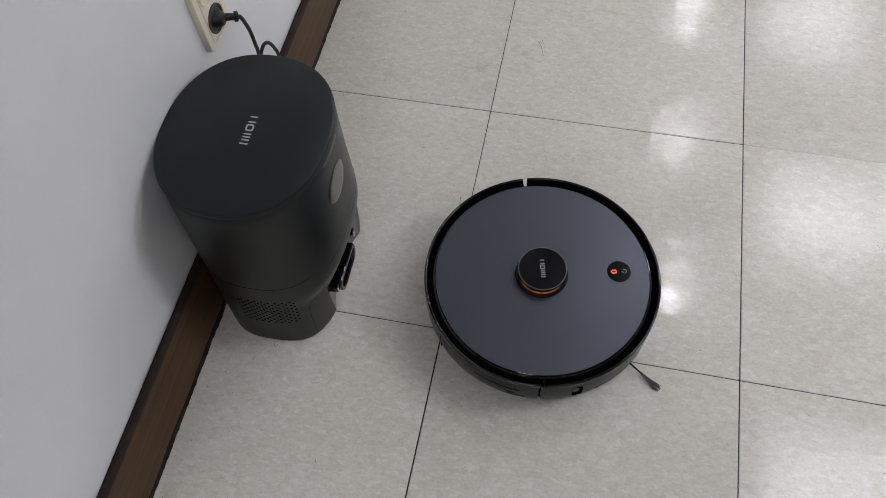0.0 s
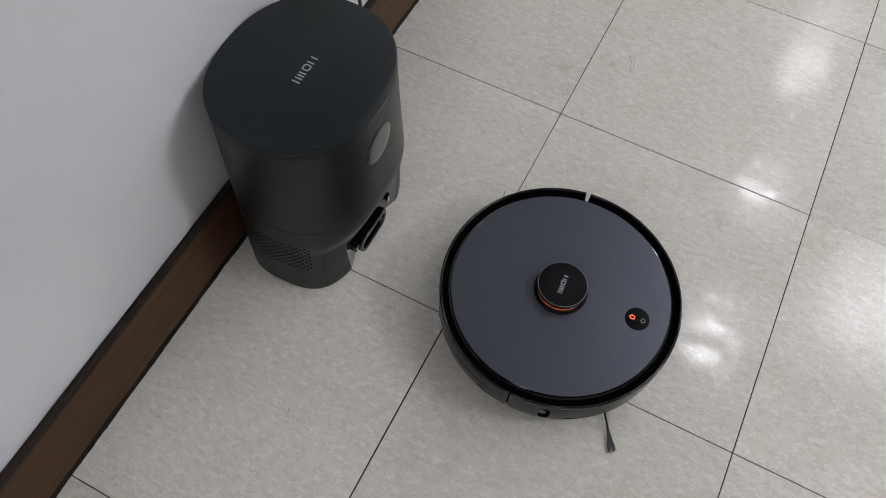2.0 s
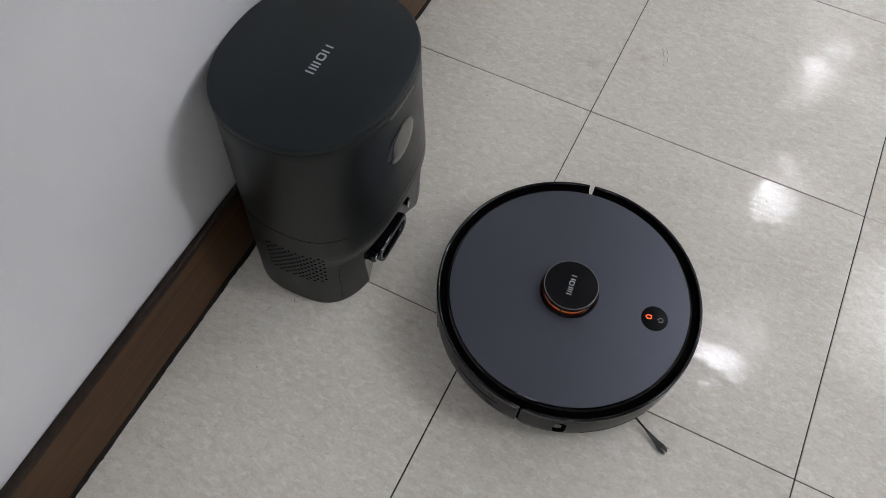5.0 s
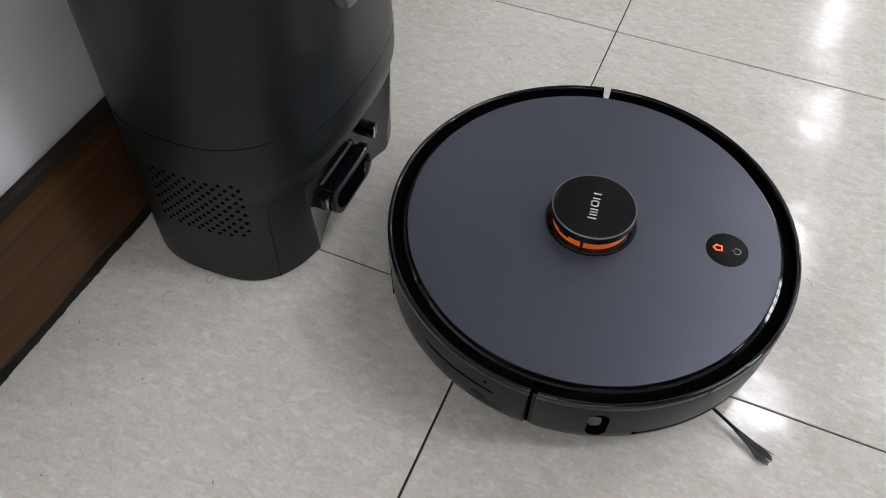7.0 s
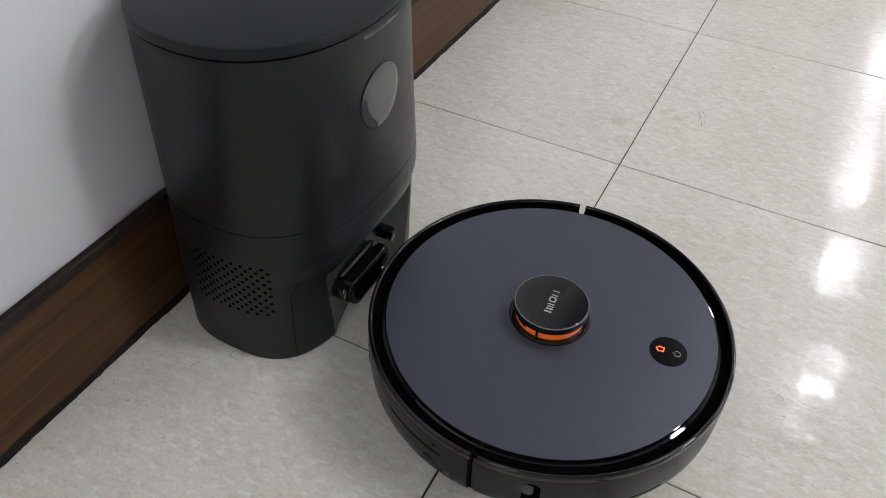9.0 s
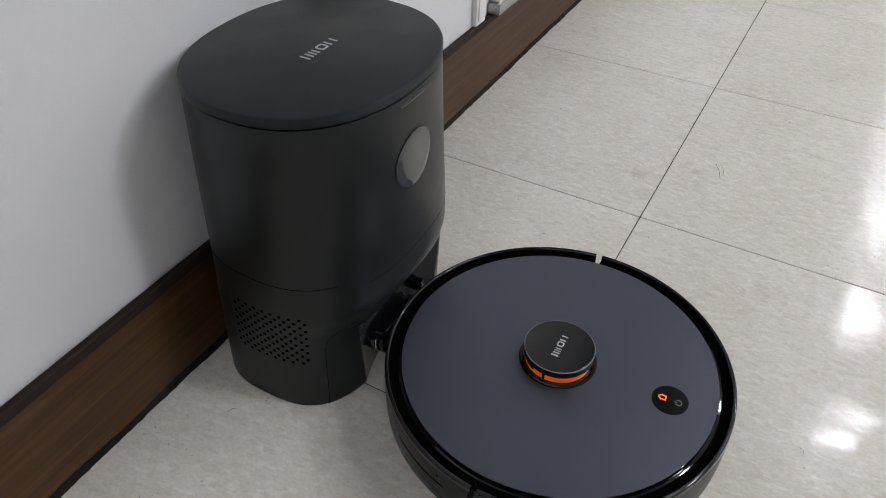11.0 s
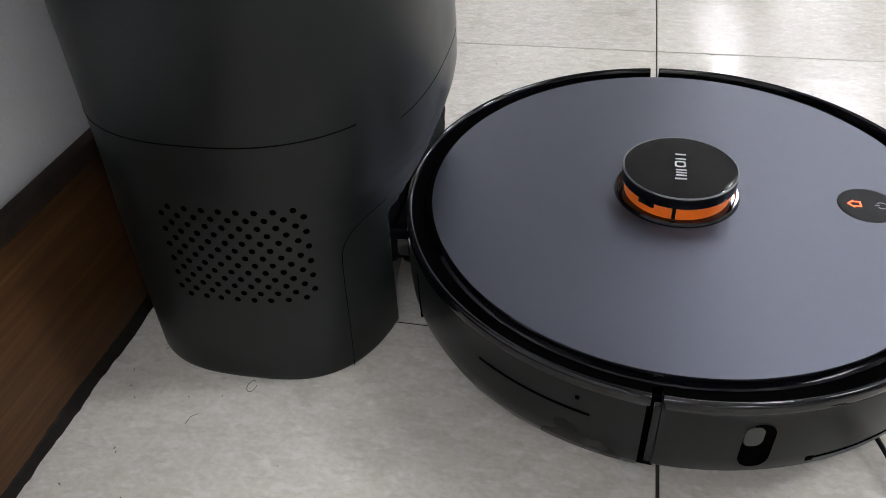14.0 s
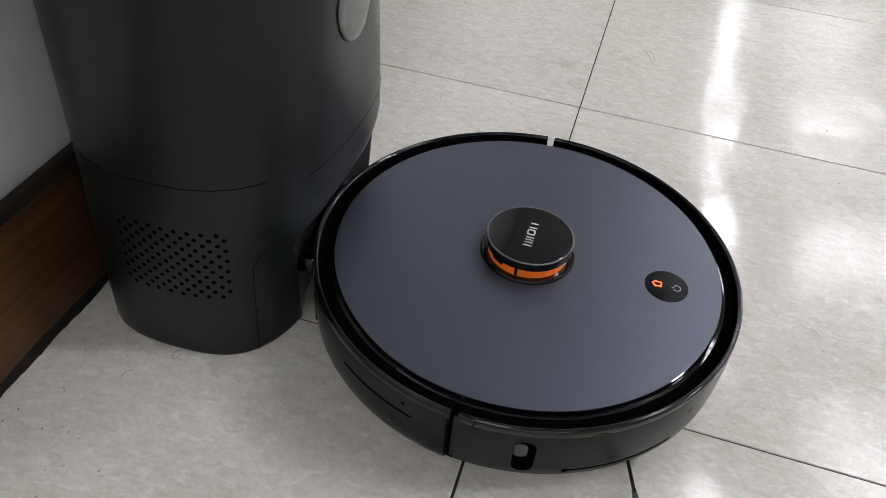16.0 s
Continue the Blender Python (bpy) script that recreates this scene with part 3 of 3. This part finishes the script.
def robot_vacuum():
    root = empty("robot_vacuum")
    # inner chassis
    part("chassis", lathe([(0.0001, 0.010), (0.152, 0.010), (0.160, 0.014), (0.164, 0.020), (0.164, 0.072), (0.0001, 0.072)], 120), M_DARK, root)
    prof = [(0.165, 0.012), (0.1745, 0.012), (0.1800, 0.0165), (R - 0.0014, 0.0235), (R - 0.0006, 0.034), (R - 0.0004, 0.0590), (R - 0.0011, 0.0700), (R - 0.0020, 0.0708), (0.1675, 0.0680)]
    rear = part("rear_shell", wedge(lathe(prof, 110, 95.0, 264.7, closed=True), 1), M_SHELL, root, "glossy black rear shell")
    front = part("bumper", wedge(lathe([(r, z + (0.003 if z < 0.02 else 0)) for r, z in prof], 110, -92.9, 93.9, closed=True), -1), M_SHELL, root, "glossy black bumper")
    # glossy top rim over shell and bumper
    rim = [(R - 0.0012, 0.0706), (R - 0.0010, 0.0716), (R - 0.0011, 0.0730)]
    rim += [(R - 0.0034 + 0.0023 * math.cos(radians(d)), 0.0748 + 0.0026 * math.sin(radians(d))) for d in (0, 18, 36, 54, 72, 90, 108, 126, 144, 165)]
    rim += [(R - 0.0062, 0.0738), (R - 0.0068, 0.0712), (R - 0.0166, 0.0710), (R - 0.0166, 0.0690), (R - 0.003, 0.0692)]
    part("rim", groove(wedge(lathe(rim, 110, 95.0, 265.2, closed=True), 1)), [M_GLOSS, M_DARK], rear, "piano-black rim")
    part("rim", groove(wedge(lathe(rim, 110, -92.9, 93.9, closed=True), -1)), [M_GLOSS, M_DARK], front, "piano-black rim")
    # black step ring and the satin plate
    part("step_ring", lathe([(0.1690, 0.070), (0.1690, 0.0722), (0.1660, 0.0726), (0.155, 0.0736), (0.155, 0.070)], 140, closed=True), M_GLOSS, root, "black ring round the plate")
    part("top_plate", lathe([(0.0001, 0.0772), (0.1648, 0.0772), (0.1650, 0.0770), (0.1650, 0.0742), (0.0001, 0.0742)], 160), M_PLATE, root, "satin dark blue-grey top plate")
    part("plate_edge", lathe([(0.16505, 0.0770), (0.1656, 0.0767), (0.1660, 0.0758), (0.1661, 0.0720), (0.16505, 0.0720)], 160, closed=True), M_GLOSS, root, "black edge of the plate")

    # turret
    turret = part("lidar_turret", lathe([(0.0001, 0.0788), (0.0372, 0.0788), (0.0382, 0.0800), (0.0396, 0.0800), (0.0408, 0.0785), (0.0410, 0.0772), (0.0001, 0.0772)], 80), M_GLOSS, root, "glossy black lidar turret")
    part("laser_window", lathe([(0.0345, 0.0786), (0.0352, 0.0840), (0.0352, 0.0885), (0.0001, 0.0885), (0.0001, 0.0786)], 80), M_ORANGE, turret, "translucent orange window band")
    for a in (-95, 25, 145):
        bm = box(-0.0017, 0.0017, -0.0012, 0.0012, 0.0795, 0.0905, 0.0005, 1)
        bm.transform(Matrix.Rotation(radians(a), 4, "Z") @ Matrix.Translation((0.0352, 0, -0.0004)))
        part("post", bm, M_SHELL, turret)
    bm = box(-0.002, 0.0015, -0.006, 0.006, 0.0840, 0.0900, 0.0008, 1)
    bm.transform(Matrix.Rotation(radians(-126), 4, "Z") @ Matrix.Translation((0.0345, 0, 0)))
    part("lens_block", bm, M_SHELL, turret)
    cap = part("cap", lathe([(0.0001, 0.0878), (0.0352, 0.0878), (0.0371, 0.0888), (0.0374, 0.0942), (0.0369, 0.0958), (0.0356, 0.0968), (0.0001, 0.0970)], 96), M_GLOSS, turret, "mirror-black round cap")
    part("cap_edge", lathe([(0.0368, 0.0959), (0.0360, 0.0968), (0.0365, 0.0970), (0.0372, 0.0962)], 96, closed=True), M_LOGO_DIM, turret, "thin grey edge")
    mark_shapes(cap, Matrix(), 0.0, 0.0, 0.0970, 0.66, M_LOGO)

    # button disc with a house and a power sign
    disc = part("button_disc", lathe([(0.0001, 0.0777), (0.0172, 0.0777), (0.0182, 0.0775), (0.0184, 0.0765), (0.0001, 0.0765)], 48), M_BUTTON, root, "round black button field")
    disc.location = (0.1195, 0.0005, 0)
    outer = [(-0.0050, 0.0), (-0.0010, 0.0043), (-0.0010, 0.0030), (0.0036, 0.0030), (0.0036, -0.0030), (-0.0010, -0.0030), (-0.0010, -0.0043)]
    inner = [(-0.0037, 0.0), (-0.0017, 0.0021), (-0.0017, 0.0020), (0.0026, 0.0020), (0.0026, -0.0020), (-0.0017, -0.0020), (-0.0017, -0.0021)]
    bm = ring_outline(bmesh.new(), [(x - 0.0075, y) for x, y in outer], [(x - 0.0075, y) for x, y in inner], 0.0776, 0.0780)
    part("home_sign", bm, M_GLOW, disc, "glowing orange house sign")
    arc = [radians(d) for d in range(-140, 141, 20)]
    o = [(0.0085 + 0.0036 * math.cos(a), 0.0036 * math.sin(a)) for a in arc]
    i_ = [(0.0085 + 0.0028 * math.cos(a), 0.0028 * math.sin(a)) for a in reversed(arc)]
    bm = prism(o + i_, 0.0776, 0.0779)
    prism(rounded(0.0030, 0.0008, 0.0003, 2, 0.0055, 0), 0.0776, 0.0779, bm)
    part("power_sign", bm, M_ICON, disc, "dim grey power sign")

    # side details
    part("bin_slit", arc_plate(R - 0.0004, -126.5, -104.0, 0.0510, 0.0527, 0.0003), M_DARK, rear, "narrow black slit")
    part("indicator_hole", arc_plate(R - 0.0004, -106.7, -106.0, 0.0615, 0.0636, 0.0004, 4), M_DARK, rear)
    part("panel_seam", arc_plate(R - 0.0004, -150.3, -150.0, 0.022, 0.060, 0.0003, 2), M_DARK, rear)
    win = part("sensor_window", curved_plate(R - 0.0004, -77.1, 0.0465, 0.0160, 0.034, 0.0074, 0.0006), M_DARK, front, "dark upright slot of a wall sensor")
    part("sensor_pane", curved_plate(R - 0.0004, -78.1, 0.0552, 0.0098, 0.0150, 0.0045, 0.0009), M_PANE, win, "pane with its pale reflection put into the grey")
    part("bumper_groove", arc_plate(R - 0.0013, -67, -38, 0.0286, 0.0299, 0.0007), M_DARK, front)
    part("bumper_groove", arc_plate(R - 0.0013, 38, 67, 0.0286, 0.0299, 0.0007), M_DARK, front)
    part("groove_end", arc_plate(R - 0.0013, -67.6, -66.4, 0.0278, 0.0308, 0.0010, 4), M_DARK, front)
    # notch linings
    part("notch_lining", arc_plate(0.166, 93.3, 95.5, 0.016, 0.066, 0.0005, 4), M_SHELL, root)
    part("notch_lining", arc_plate(0.1745, -95.8, -92.4, 0.011, 0.0690, 0.0005, 6), M_DARK, root)
    part("notch_post", arc_plate(0.1800, -94.1, -93.0, 0.022, 0.0690, 0.0006, 5), M_SHELL, root, "glossy black post in the gap")
    # wheels under the body
    for y in (0.118, -0.118):
        bm = lathe([(0.0001, -0.009), (0.031, -0.009), (0.034, -0.006), (0.034, 0.006), (0.031, 0.009), (0.0001, 0.009)], 40)
        bm.transform(Matrix.Translation((-0.01, y, 0.034)) @ Matrix.Rotation(radians(90), 4, "X"))
        part("wheel", bm, M_RUBBER, root, "black rubber drive wheel")
    bm = lathe([(0.0001, -0.007), (0.010, -0.007), (0.011, 0), (0.010, 0.007), (0.0001, 0.007)], 24)
    bm.transform(Matrix.Translation((0.13, 0, 0.011)) @ Matrix.Rotation(radians(90), 4, "X"))
    part("caster", bm, M_RUBBER, root)
    tagged(root, "round black robot vacuum with lidar turret on the tile floor", "robot vacuum")

    # side brush: hub with three bristle arms
    brush = part("side_brush", lathe([(0.0001, 0.012), (0.010, 0.012), (0.013, 0.009), (0.013, 0.005), (0.0001, 0.005)], 24), M_SHELL, root, "grey three-armed side brush")
    brush.location = (0.108, -0.098, 0)
    for a in (0, 120, 240):
        rot = Matrix.Rotation(radians(a), 4, "Z")
        bm = tube([(0.008, 0, 0.0085), (0.040, 0, 0.0075), (0.060, 0, 0.0060)], 0.0015, 8)
        bm.transform(rot)
        arm = part("brush_arm", bm, M_SHELL, brush)
        bm = bmesh.new()
        rng = random.Random(7 + a)
        for k in range(60):
            u, w = rng.uniform(-1, 1), rng.uniform(-1, 1)
            end = Vector((0.090 + rng.uniform(-0.006, 0.004), u * 0.0068, 0.0022 + 0.0012 * (w + 1)))
            tube([Vector((0.056, u * 0.0012, 0.0062 + w * 0.001)), Vector((0.074, u * 0.0032, 0.0045 + w * 0.001)), end], 0.00035, 4, bm)
        bm.transform(rot)
        part("bristles", bm, M_BRISTLE, arm, "grey nylon bristles")
    return root, brush


robot, side_brush = robot_vacuum()


# ---- on the wall ----
def wall_outlet():
    root = empty("wall_outlet", (WALL_X, 0.253, 0.395))

    def add(name, bm, mat, label=""):
        bm.transform(Matrix.Rotation(radians(90), 4, "Y"))
        return part(name, bm, mat, root, label)

    # after the turn: local x -> -z, y -> y, z -> x
    bm = prism(rounded(0.120, 0.072, 0.006), 0.0, 0.010)
    bmesh.ops.bevel(bm, geom=[e for e in bm.edges if all(v.co.z > 0.009 for v in e.verts)], offset=0.003, segments=3, affect="EDGES")
    add("plate", bm, M_CREAM, "cream plastic cover plate")
    bm = ring_outline(bmesh.new(), rounded(0.104, 0.050, 0.004), rounded(0.101, 0.047, 0.003), 0.0095, 0.0112)
    add("inner_frame", bm, M_CREAM)
    for dx in (0.025, -0.025):
        bm = lathe([(0.0215, 0.0095), (0.0215, 0.0118), (0.0195, 0.0122), (0.0185, 0.0118), (0.0180, 0.0104), (0.0001, 0.0102)], 48)
        bm.transform(Matrix.Translation((dx, 0, 0)))
        add("socket", bm, M_SOCKET if dx > 0 else M_CREAM, "round two-pin socket")
    for y in (-0.0095, 0.0095):
        bm = lathe([(0.0001, 0.0104), (0.0024, 0.0104), (0.0024, 0.0108), (0.0001, 0.0108)], 16)
        bm.transform(Matrix.Translation((-0.025, y, 0)))
        add("socket_hole", bm, M_DARK)
    return tagged(root, "cream double wall socket with a plug in the lower one", "wall socket")


wall_outlet()


def power_cord():
    root = empty("power_cord", (WALL_X + 0.011, 0.253, 0.370))
    o = Vector(root.location)
    bm = lathe([(0.0001, -0.001), (0.0125, -0.001), (0.0125, 0.004), (0.0105, 0.009), (0.0075, 0.0125), (0.0001, 0.0135)], 32)
    bm.transform(Matrix.Rotation(radians(90), 4, "Y"))
    part("plug", bm, M_CORD, root, "black round mains plug")
    rings = [(0.0001, -0.004), (0.0068, -0.004), (0.0064, 0.003)]
    for i in range(3):
        rings += [(0.0058 - 0.0003 * i, 0.0045 + 0.0052 * i), (0.0058 - 0.0003 * i, 0.0078 + 0.0052 * i), (0.0040, 0.0081 + 0.0052 * i), (0.0040, 0.0094 + 0.0052 * i)]
    rings += [(0.0056, 0.0205), (0.0078, 0.0210), (0.0078, 0.0240), (0.0040, 0.0250), (0.0001, 0.0250)]
    bm = lathe(rings, 24)
    way = Vector((0.72, 0.58, -0.36)).normalized()
    bm.transform(Matrix.Translation((0.006, 0.002, 0.001)) @ way.to_track_quat("Z", "Y").to_matrix().to_4x4())
    part("strain_relief", bm, M_CORD, root, "ribbed cord sleeve with a collar")
    p0 = o + Vector((0.006, 0.002, 0.001))
    ctrl = [p0 + way * 0.023, p0 + way * 0.029 + Vector((0, 0, -0.002)), (-0.335, 0.2765, 0.343), (-0.3345, 0.281, 0.322), (-0.335, 0.283, 0.296), (-0.335, 0.283, 0.270), (-0.338, 0.275, 0.20), (-0.342, 0.250, 0.10), (-0.34, 0.236, 0.012)]
    part("cable", tube([p - o for p in spline(ctrl, 14)], 0.0030, 10), M_CORD, root, "black power cable")
    ctrl = [(-0.338, 0.262, 0.20), (-0.332, 0.275, 0.262), (-0.325, 0.284, 0.289), (-0.315, 0.286, 0.298), (-0.306, 0.284, 0.291), (-0.300, 0.280, 0.275), (-0.296, 0.268, 0.22), (-0.298, 0.245, 0.12), (-0.30, 0.236, 0.01)]
    part("cable_loop", tube([p - o for p in spline(ctrl, 14)], 0.0028, 10), M_CORD, root, "loose loop of the cable")
    return tagged(root, "black power cord plugged into the wall socket behind the station", "power cord")


power_cord()


def wall_far_fittings():
    e = finish("cable_trunking", box(WALL_X, WALL_X + 0.010, 0.628, 0.664, 0.1425, Z_TOP, 0.003, 2), M_WHITE)
    tagged(e, "white plastic cable trunking running up the wall", "cable trunking")
    bm = box(WALL_X + 0.010, WALL_X + 0.012, 0.634, 0.658, 0.15, Z_TOP - 0.01, 0.001, 1)
    part("cover", bm, M_WHITE, e)
    c = empty("wall_cabinet", (WALL_X, 1.2, 0))
    part("body", box(0.0, 0.020, -0.505, 0.75, 0.150, 1.9, 0.003, 2), M_WHITE, c, "white metal body")
    part("bottom_rail", box(0.0, 0.024, -0.512, 0.757, 0.1432, 0.162, 0.002, 2), M_ALU, c, "grey aluminium bottom rail")
    part("door", box(0.0205, 0.026, -0.480, 0.73, 0.190, 1.87, 0.002, 2), M_WHITE, c)
    # black sheet drawn for the shade in the gap round the door
    part("door_gap", box(0.018, 0.0212, -0.484, 0.734, 0.184, 1.874), M_DARK, c, smooth=False)
    tagged(c, "shallow white wall cabinet with an aluminium bottom rail", "cabinet")


wall_far_fittings()


# ---- floor marks and tiles ----
def floor_marks():
    rng = random.Random(11)

    def mark(pts, r):
        bm = tube([(x, y, 0.0) for x, y in pts], r, 5)
        for v in bm.verts:
            v.co.z = 0.0002 + v.co.z * 0.15
        part("scuff_mark", bm, M_SCRATCH, floor)

    mark([(0.064, 0.650), (0.072, 0.635), (0.079, 0.612)], 0.0004)
    mark([(0.070, 0.655), (0.078, 0.640), (0.081, 0.625)], 0.0003)
    mark([(-0.02, 0.255), (-0.017, 0.235), (-0.013, 0.215)], 0.0006)
    ring = [(-0.259 + 0.0030 * math.cos(a), -0.074 + 0.0048 * math.sin(a)) for a in np.linspace(1.2, 6.6, 16)]
    mark(ring, 0.0003)
    # loose grit, thickest along the wall
    bm = bmesh.new()
    for _ in range(300):
        x, y = rng.uniform(-0.34, 1.1), rng.uniform(-0.7, 1.5)
        if rng.random() < 0.65:
            x = -0.355 + abs(rng.gauss(0, 0.07))
        a, l, q = rng.uniform(0, 6.3), rng.uniform(0.0004, 0.0014), rng.uniform(0.0002, 0.0006)
        px, py, qx, qy = l * math.cos(a), l * math.sin(a), -q * math.sin(a), q * math.cos(a)
        prism([(x - px, y - py), (x + qx, y + qy), (x + px * rng.uniform(0.5, 1), y + py), (x - qx, y - qy)], 0.0, 0.0004, bm)
    tagged(part("floor_grit", bm, M_SCRATCH, floor, smooth=False), kind="stuff")
    for _ in range(45):
        x, y = rng.uniform(-0.33, 1.2), rng.uniform(-0.6, 1.6)
        if rng.random() < 0.3:
            x = -0.345 + abs(rng.gauss(0, 0.09))
        a, l = rng.uniform(0, 6.3), rng.choice((0.002, 0.003, 0.006, 0.010))
        mark([(x, y), (x + l * 0.5 * math.cos(a), y + l * 0.5 * math.sin(a)), (x + l * math.cos(a + 0.4), y + l * math.sin(a + 0.4))], rng.uniform(0.0002, 0.0004))


floor_marks()


def floor_tiles():
    """Tiles of TILE metres with dark joints; the row along the wall is cut."""
    meshes = {}

    def tile(x0, x1, y0, y1):
        w, h = round(x1 - x0, 4), round(y1 - y0, 4)
        if (w, h) not in meshes:
            bm = box(-w / 2, w / 2, -h / 2, h / 2, -0.003, 0.0, 0.0006, 1)
            ob = finish("tile", bm, M_TILE, floor)
            meshes[(w, h)] = ob.data
        else:
            ob = new("tile", meshes[(w, h)])
            ob.parent = floor
        ob.location = ((x0 + x1) / 2, (y0 + y1) / 2, 0)

    cols = [(BOARD_X - 0.004, -0.0011), (0.0011, 0.4644)] + [(0.0085 + TILE * i + 0.0006, 0.0085 + TILE * (i + 1) - 0.0006) for i in range(1, 10)]
    joints = [-0.464 + TILE * j for j in range(-6, 1)] + [0.0, 0.457] + [0.903 + TILE * j for j in range(16)]
    rows = [(a + 0.0007, b - 0.0007) for a, b in zip(joints, joints[1:])]
    for cx0, cx1 in cols:
        for y0, y1 in rows:
            x0, x1 = cx0, cx1
            if y0 > -0.01:  # the first joint is finer farther on
                x1 -= -0.0004 if abs(x1) < 0.01 else 0
                x0 -= 0.0004 if abs(x0) < 0.01 else 0
            if x0 > 0.4:  # a joint that is nearly closed
                y1 += 0.0006 if abs(y1 - TILE) < 0.01 else 0
                y0 -= 0.0006 if abs(y0 - TILE) < 0.01 else 0
            tile(x0, x1, y0, y1)


floor_tiles()


# ---- what moves ----
def motions():
    drive = [(0.0, 0.1427, 0.0868, 12.3), (0.5, 0.1426, 0.0865, 9.3), (1.0, 0.1424, 0.0870, 7.0), (1.5, 0.1423, 0.0872, 5.8),
             (2.0, 0.1419, 0.0870, 3.9), (2.5, 0.1398, 0.0864, 7.4), (3.0, 0.1308, 0.0854, 10.6), (3.5, 0.1245, 0.0835, 1.0),
             (4.0, 0.1149, 0.0829, 8.2), (4.2, 0.1115, 0.0827, 10.0), (4.7, 0.1030, 0.0818, 4.5), (5.2, 0.0955, 0.0808, 7.5), (5.8, 0.0860, 0.0798, 5.0), (6.3, 0.0781, 0.0790, 6.0), (6.5, 0.0746, 0.0790, 3.3),
             (7.0, 0.0665, 0.0779, 6.6), (7.5, 0.0565, 0.0780, 0.2), (8.0, 0.0510, 0.0778, 4.9), (8.5, 0.0452, 0.0767, 6.3),
             (9.0, 0.0370, 0.0760, 4.9), (9.5, 0.0322, 0.0760, 6.3), (9.7, 0.0305, 0.0765, 6.4), (10.4, 0.0240, 0.0770, 3.5), (11.1, 0.0180, 0.0770, 1.5), (11.8, 0.0140, 0.0772, 0.0),
             (12.0, 0.0135, 0.0770, -0.3), (12.5, 0.0085, 0.0775, 1.8), (13.0, 0.0028, 0.0770, 0.2), (13.5, 0.0026, 0.0772, 0.0),
             (16.0, 0.0026, 0.0774, 0.0)]
    walk(robot, [(t, pose(x, y, 0, 0, 0, a)) for t, x, y, a in drive])
    spin = [(0.0, -47), (0.5, -95), (1.0, -78), (1.5, -64), (2.0, -61), (2.5, -58), (3.0, -45), (3.5, -31), (4.0, -85), (4.2, -75),
            (4.9, -30), (5.6, -70), (6.3, -50), (6.5, -47), (7.0, -33), (7.5, -90), (8.0, -72), (8.5, -75), (9.0, -72), (9.5, -74), (16.0, -71)]
    walk(side_brush, [(t, pose(0.108, -0.098, 0, 0, 0, a)) for t, a in spin])


motions()
